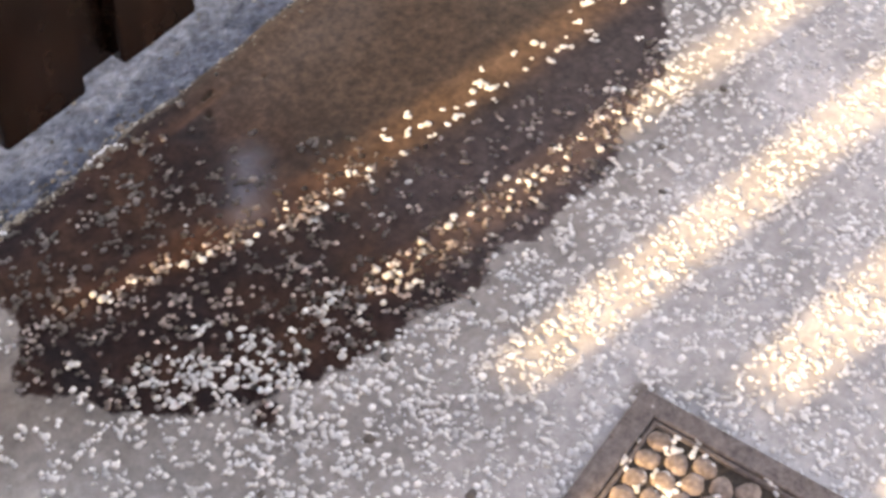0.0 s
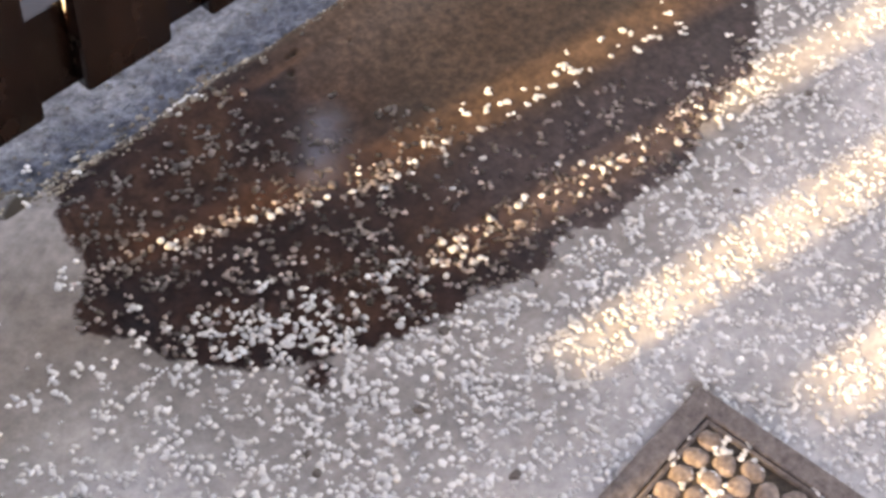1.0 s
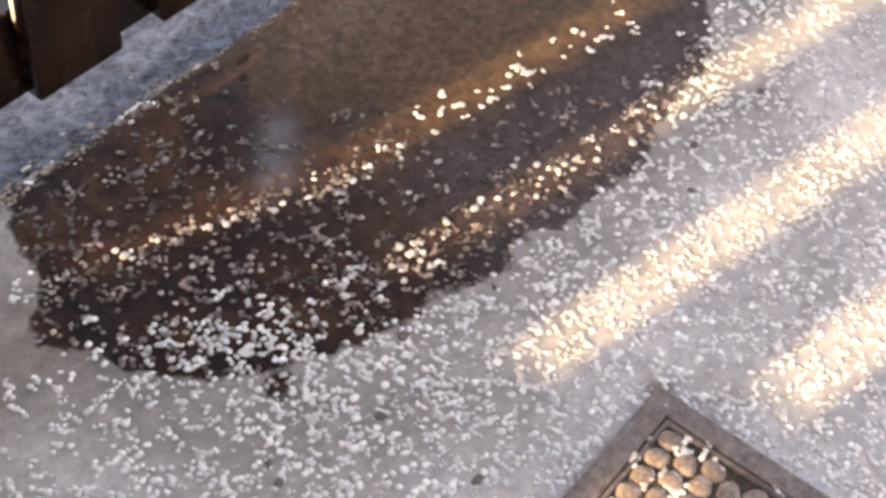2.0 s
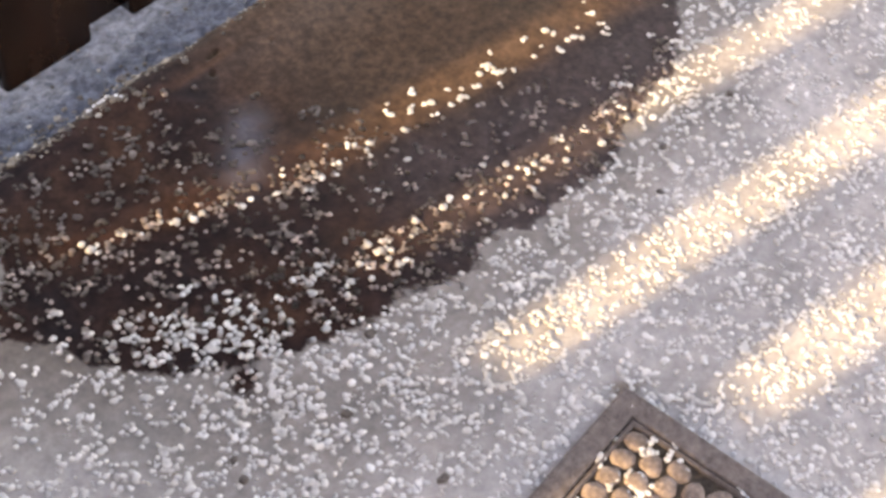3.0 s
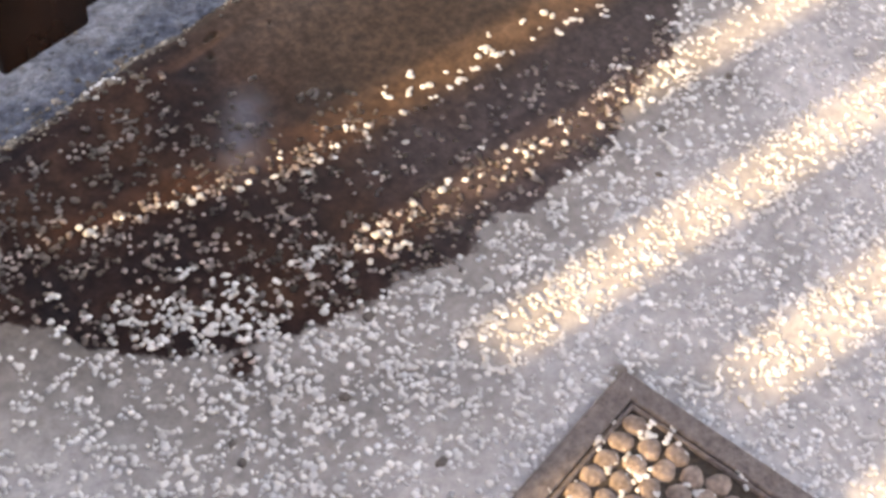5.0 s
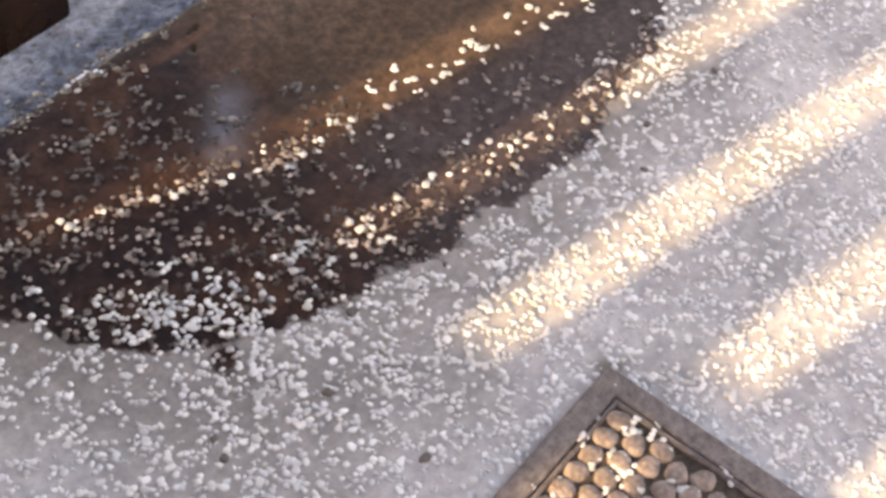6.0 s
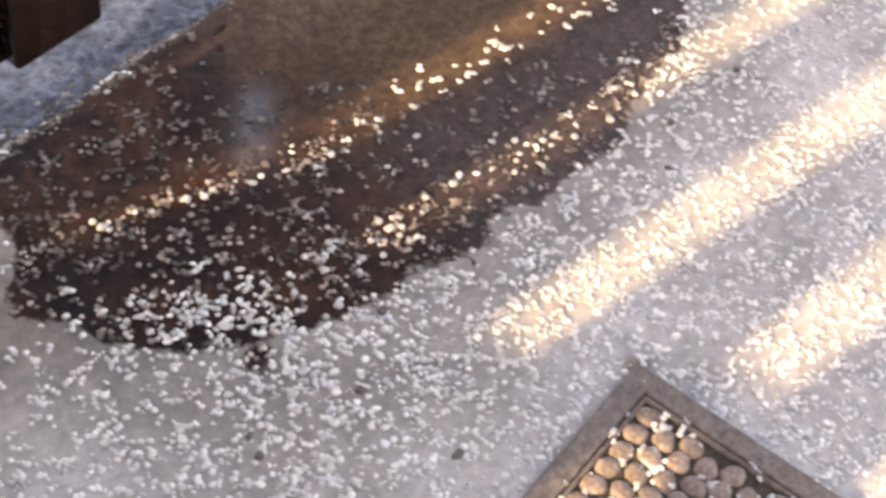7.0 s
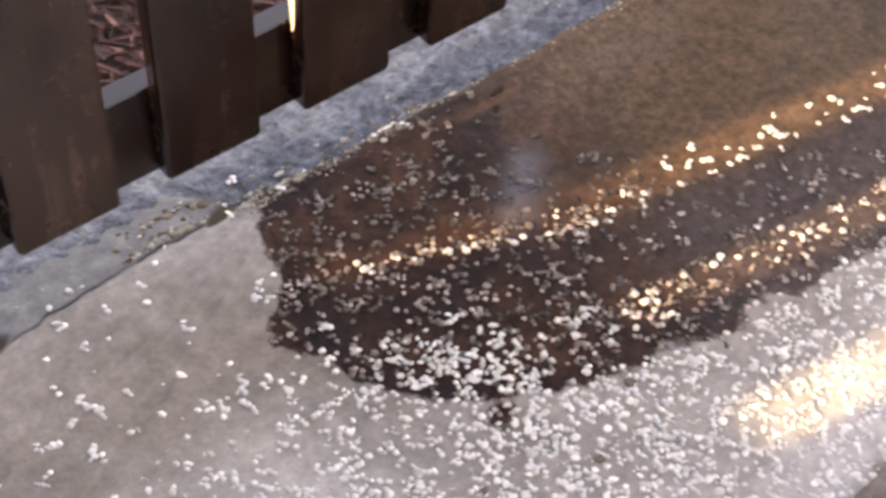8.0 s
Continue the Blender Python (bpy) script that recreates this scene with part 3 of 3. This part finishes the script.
def hailstones(name, share, x0, x1, y0, y1, level, label, mat, seed=4, keep=None, height=0.0, size=1.0, clear=False, taken=None):
    r = np.random.RandomState(seed)
    v0, f0 = ico(level)
    x, y = strings(r, x0, x1, y0, y1, share, clear, 0.0047 * size, {} if taken is None else taken)
    if keep is not None:
        ok = keep(x, y)
        x, y = x[ok], y[ok]
    n = len(x)
    rad = np.clip(size * 0.00250 * np.exp(r.normal(0, 0.17, n)), 0.0006, 0.0038)
    q = r.normal(0, 1, (n, 3, 3))
    q, _ = np.linalg.qr(q)
    stretch = np.stack([r.uniform(0.95, 1.15 if clear else 1.4, n), r.uniform(0.8, 1.05, n), r.uniform(0.75, 1.0, n)], -1)
    facet = np.einsum("kj,nj->nk", v0, r.normal(0, 2.2, (n, 3))) + r.uniform(0, 6.28, (n, 1))
    lump = 1 + 0.20 * np.sin(facet)[:, :, None] + 0.09 * r.normal(0, 1, (n, len(v0), 1)).clip(-1.5, 1.5)
    pts = np.einsum("nij,nkj->nki", q, v0[None] * stretch[:, None] * lump) * rad[:, None, None]
    lip = lip_at(x)
    z = height - 0.030 * np.clip((y - lip + 0.022) / 0.030, 0, 1) ** 2.2 * (y < lip + 0.008)
    z = np.where(y >= lip + 0.004, -0.013, z)
    low = 0.34 if clear else 0.38
    pts[:, :, 2] *= low
    pts += np.stack([x, y, z + rad * low * 0.6], -1)[:, None]
    faces = f0[None] + (np.arange(n) * len(v0))[:, None, None]
    me = mesh_of(name, pts.reshape(-1, 3).tolist(), faces.reshape(-1, 3).tolist(), mat, True)
    return tagged(new(name, me), label, "hail", kind="stuff")


def off_mat(x, y):
    c, s = math.cos(MAT_TURN), math.sin(MAT_TURN)
    u, v = (x - MAT_X) * c + (y - MAT_Y) * s, (y - MAT_Y) * c - (x - MAT_X) * s
    return (u > 0.003) | (v > 0.003)


def thawed(x, y):
    """The soaked part next to the slab's lip, where the stones have all but melted."""
    return y > -0.054 - 0.354 * (x + 0.034)


def few(x, y):
    return off_mat(x, y) & ~((x > -0.36) & (x < 0.85) & (y > -0.72))


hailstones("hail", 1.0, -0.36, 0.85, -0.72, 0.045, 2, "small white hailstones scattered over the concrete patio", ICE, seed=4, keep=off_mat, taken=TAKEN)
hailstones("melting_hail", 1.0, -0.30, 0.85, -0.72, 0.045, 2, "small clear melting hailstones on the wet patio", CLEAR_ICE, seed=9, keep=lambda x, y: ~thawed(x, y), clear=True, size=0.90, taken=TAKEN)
hailstones("thawed_hail", 1.7, -0.30, 0.30, -0.20, 0.045, 2, "nearly melted glassy hailstones on the soaked concrete", THAWED_ICE, seed=10, keep=thawed, clear=True, size=0.90, taken=dict(TAKEN))
hailstones("hail_grains", 0.45, -0.34, 0.82, -0.70, 0.030, 1, "fine grains of ice and slush between the hailstones", ICE, seed=27, keep=lambda x, y: off_mat(x, y) & (wet_depth(x, y) < 0.0), size=0.55)
hailstones("hail_border", 0.35, -1.6, 2.2, -2.0, 0.03, 1, "white hailstones on the outer patio", ICE, seed=14, keep=few)
hailstones("footing_hail", 0.25, -0.4, 0.6, 0.055, 0.19, 1, "a few hailstones lodged on the footing", ICE, seed=15)
hailstones("mat_hail", 0.42, MAT_X - 0.4, MAT_X - 0.004, MAT_Y - 0.3, MAT_Y - 0.012, 2, "hailstones caught between the pebbles of the mat", ICE, seed=18, height=0.0065)


def big_stone(x, y, r, k):
    v0, f0 = ico(3)
    rr = np.random.RandomState(60 + k)
    v = v0 * np.array([rr.uniform(0.9, 1.2), rr.uniform(0.9, 1.1), rr.uniform(0.75, 0.95)])
    v = v * (1 + 0.13 * np.sin(v0 @ rr.normal(0, 3.0, 3) + k))[:, None] * r
    ob = new("hailstone", mesh_of("hailstone", (v * (1, 1, 0.6) + (0, 0, r * 0.4)).tolist(), f0.tolist(), ICE, True))
    ob.location = (x, y, 0)
    return tagged(ob, "larger white rounded hailstone lying on the patio", "hailstone", group="large hailstones")


for k, (x, y, r) in enumerate(((0.034, -0.082, 0.0030), (0.035, -0.091, 0.0034), (0.153, -0.143, 0.0034), (0.152, -0.230, 0.0031), (0.197, -0.244, 0.0034),
                               (0.200, -0.255, 0.0032), (0.178, -0.253, 0.0033), (0.160, -0.260, 0.0030), (0.174, -0.270, 0.0030), (0.130, -0.247, 0.0034),
                               (0.112, -0.278, 0.0034), (0.148, -0.268, 0.0031), (0.414, -0.180, 0.0031), (0.428, -0.178, 0.0032), (0.502, -0.186, 0.0036),
                               (0.347, -0.267, 0.0030), (0.365, -0.284, 0.0030), (0.272, -0.261, 0.0032), (0.244, -0.254, 0.0033), (0.388, -0.301, 0.0031),
                               (0.427, -0.311, 0.0033), (0.468, -0.308, 0.0031), (0.104, -0.117, 0.0030), (0.125, -0.125, 0.0030), (-0.055, -0.063, 0.0036))):
    big_stone(x, y, r, k)


# ---------------------------------------------------------------- dirt and bark
def crumb(x, y, r, k, z=0.0):
    v0, f0 = ico(2)
    rr = np.random.RandomState(90 + k)
    v = v0 * np.array([1.3, 1.0, 0.45]) * (1 + 0.22 * rr.normal(0, 1, (len(v0), 1)).clip(-1.2, 1.2)) * r
    ob = new("dirt_crumb", mesh_of("dirt_crumb", (v + (0, 0, r * 0.3)).tolist(), f0.tolist(), CRUMB, True))
    ob.location, ob.rotation_euler = (x, y, z), (0, 0, rr.uniform(0, 6.28))
    return tagged(ob, "dark crumb of dirt lying on the concrete", "dirt crumb", group="dirt crumbs")


for k, (x, y, r) in enumerate(((0.067, -0.344, 0.0036), (0.075, -0.433, 0.0036), (0.133, -0.306, 0.0044), (-0.02, -0.312, 0.003), (0.463, -0.352, 0.0036),
                               (0.17, -0.001, 0.003), (0.178, 0.012, 0.0034), (0.132, 0.022, 0.0026), (0.562, -0.356, 0.0030), (0.419, -0.381, 0.0028), (-0.026, -0.329, 0.0032), (0.180, 0.036, 0.004), (0.235, 0.014, 0.003))):
    crumb(x, y, r, k)


def grit(count, seed):
    """Loose grains washed against the slab's lip and onto the footing."""
    r = np.random.RandomState(seed)
    v0, f0 = ico(1)
    x = r.uniform(-0.42, 0.75, count)
    lip = lip_at(x)
    onto = r.uniform(0, 1, count) < 0.15
    y = np.where(onto, lip + r.uniform(0.002, 0.09, count), lip + r.normal(-0.010, 0.006, count))
    z = -0.030 * np.clip((y - lip + 0.022) / 0.030, 0, 1) ** 2.2
    z = np.where(y > lip + 0.002, -0.014, z)
    rad = r.uniform(0.0008, 0.0021, count)
    pts = v0[None] * (1 + 0.2 * r.normal(0, 1, (count, len(v0), 1)).clip(-1, 1)) * rad[:, None, None] * np.array([1.2, 1, 0.7])
    pts += np.stack([x, y, z + rad * 0.4], -1)[:, None]
    faces = f0[None] + (np.arange(count) * len(v0))[:, None, None]
    m, n, l, b = material("grit_stone")
    geo = n.new("ShaderNodeNewGeometry")
    l.new(ramp(n, l, geo.outputs["Random Per Island"], [(0.0, (0.03, 0.027, 0.025)), (0.45, (0.12, 0.105, 0.09)), (0.8, (0.24, 0.205, 0.165)), (1.0, (0.42, 0.40, 0.36))]), b.inputs["Base Color"])
    b.inputs["Roughness"].default_value = 0.7
    ob = new("grit", mesh_of("grit", pts.reshape(-1, 3).tolist(), faces.reshape(-1, 3).tolist(), m))
    return tagged(ob, "loose tan and dark grit along the slab's edge", "grit", kind="stuff")


grit(500, 33)


def lip_rubble(count, seed):
    """Pale broken mortar crumbs that fill the broken corner and the start of the lip."""
    r = np.random.RandomState(seed)
    v0, f0 = ico(2)
    x = np.where(r.uniform(0, 1, count) < 0.55, r.uniform(-0.12, 0.06, count), r.uniform(0.0, 0.24, count))
    lip = lip_at(x)
    y = np.where(x < -0.02, np.interp(x, (-0.12, -0.02), (0.044, 0.046)) + r.normal(0, 0.008, count), lip + r.normal(-0.004, 0.009, count))
    ok = (waves(x, y, 71, 0.035, 3) > 0.0) & (crack_depth(x, y) < 0.2)
    x, y, lip = x[ok], y[ok], lip[ok]
    n = len(x)
    rad = np.clip(0.0013 * np.exp(r.normal(0, 0.40, n)), 0.0006, 0.0036)
    drop = np.clip((y - lip + 0.022) / (0.030 + 0.022 * (1 - smoothstep(-0.06, 0.0, x))), 0, 1)
    z = -(0.030 - 0.020 * (1 - smoothstep(-0.06, 0.0, x))) * drop ** 2.2
    z = np.where(y > lip + 0.003, np.maximum(z, -0.015 + 0.0115 * (1 - smoothstep(-0.09, 0.02, x))), z)
    stretch = np.stack([r.uniform(0.9, 1.5, n), r.uniform(0.8, 1.1, n), r.uniform(0.3, 0.5, n)], -1)
    pts = v0[None] * stretch[:, None] * (1 + 0.24 * r.normal(0, 1, (n, len(v0), 1)).clip(-1.4, 1.4)) * rad[:, None, None]
    pts += np.stack([x, y, z + rad * 0.35], -1)[:, None]
    faces = f0[None] + (np.arange(n) * len(v0))[:, None, None]
    m, nn, l, b = material("mortar_crumbs")
    geo = nn.new("ShaderNodeNewGeometry")
    l.new(ramp(nn, l, geo.outputs["Random Per Island"], [(0.0, (0.045, 0.034, 0.027)), (0.5, (0.12, 0.097, 0.078)), (0.85, (0.22, 0.19, 0.155)), (1.0, (0.45, 0.43, 0.39))]), b.inputs["Base Color"])
    b.inputs["Roughness"].default_value = 0.8
    ob = new("mortar_crumbs", mesh_of("mortar_crumbs", pts.reshape(-1, 3).tolist(), faces.reshape(-1, 3).tolist(), m, True))
    return tagged(ob, "pale tan mortar crumbs along the broken slab edge", "rubble", kind="stuff")


lip_rubble(1700, 44)


def bark(count, x0, x1, y0, y1, seed):
    r = random.Random(seed)
    verts, faces = [], []
    for k in range(count):
        ln, wd, th = r.uniform(0.010, 0.055), r.uniform(0.0015, 0.0055), r.uniform(0.0012, 0.003)
        m = pose(r.uniform(x0, x1), r.uniform(y0, y1), -0.012 + r.uniform(0, 0.018), r.uniform(-30, 30), r.uniform(-25, 25), r.gauss(120, 45))
        i = len(verts)
        for sx in (-1, 1):
            for sy in (-1, 1):
                for sz in (-1, 1):
                    verts.append((m @ Vector((sx * ln / 2 * r.uniform(0.75, 1.1), sy * wd / 2 * r.uniform(0.5, 1.2), sz * th / 2)))[:])
        faces += [[i + a for a in f] for f in ((0, 1, 3, 2), (4, 6, 7, 5), (0, 4, 5, 1), (2, 3, 7, 6), (0, 2, 6, 4), (1, 5, 7, 3))]
    ob = new("bark_mulch", mesh_of("bark_mulch", verts, faces, CHIPS))
    return tagged(ob, "reddish brown shredded bark mulch behind the fence", "mulch", kind="stuff")


bark(11000, -0.6, 1.2, 0.20, 0.75, 5)
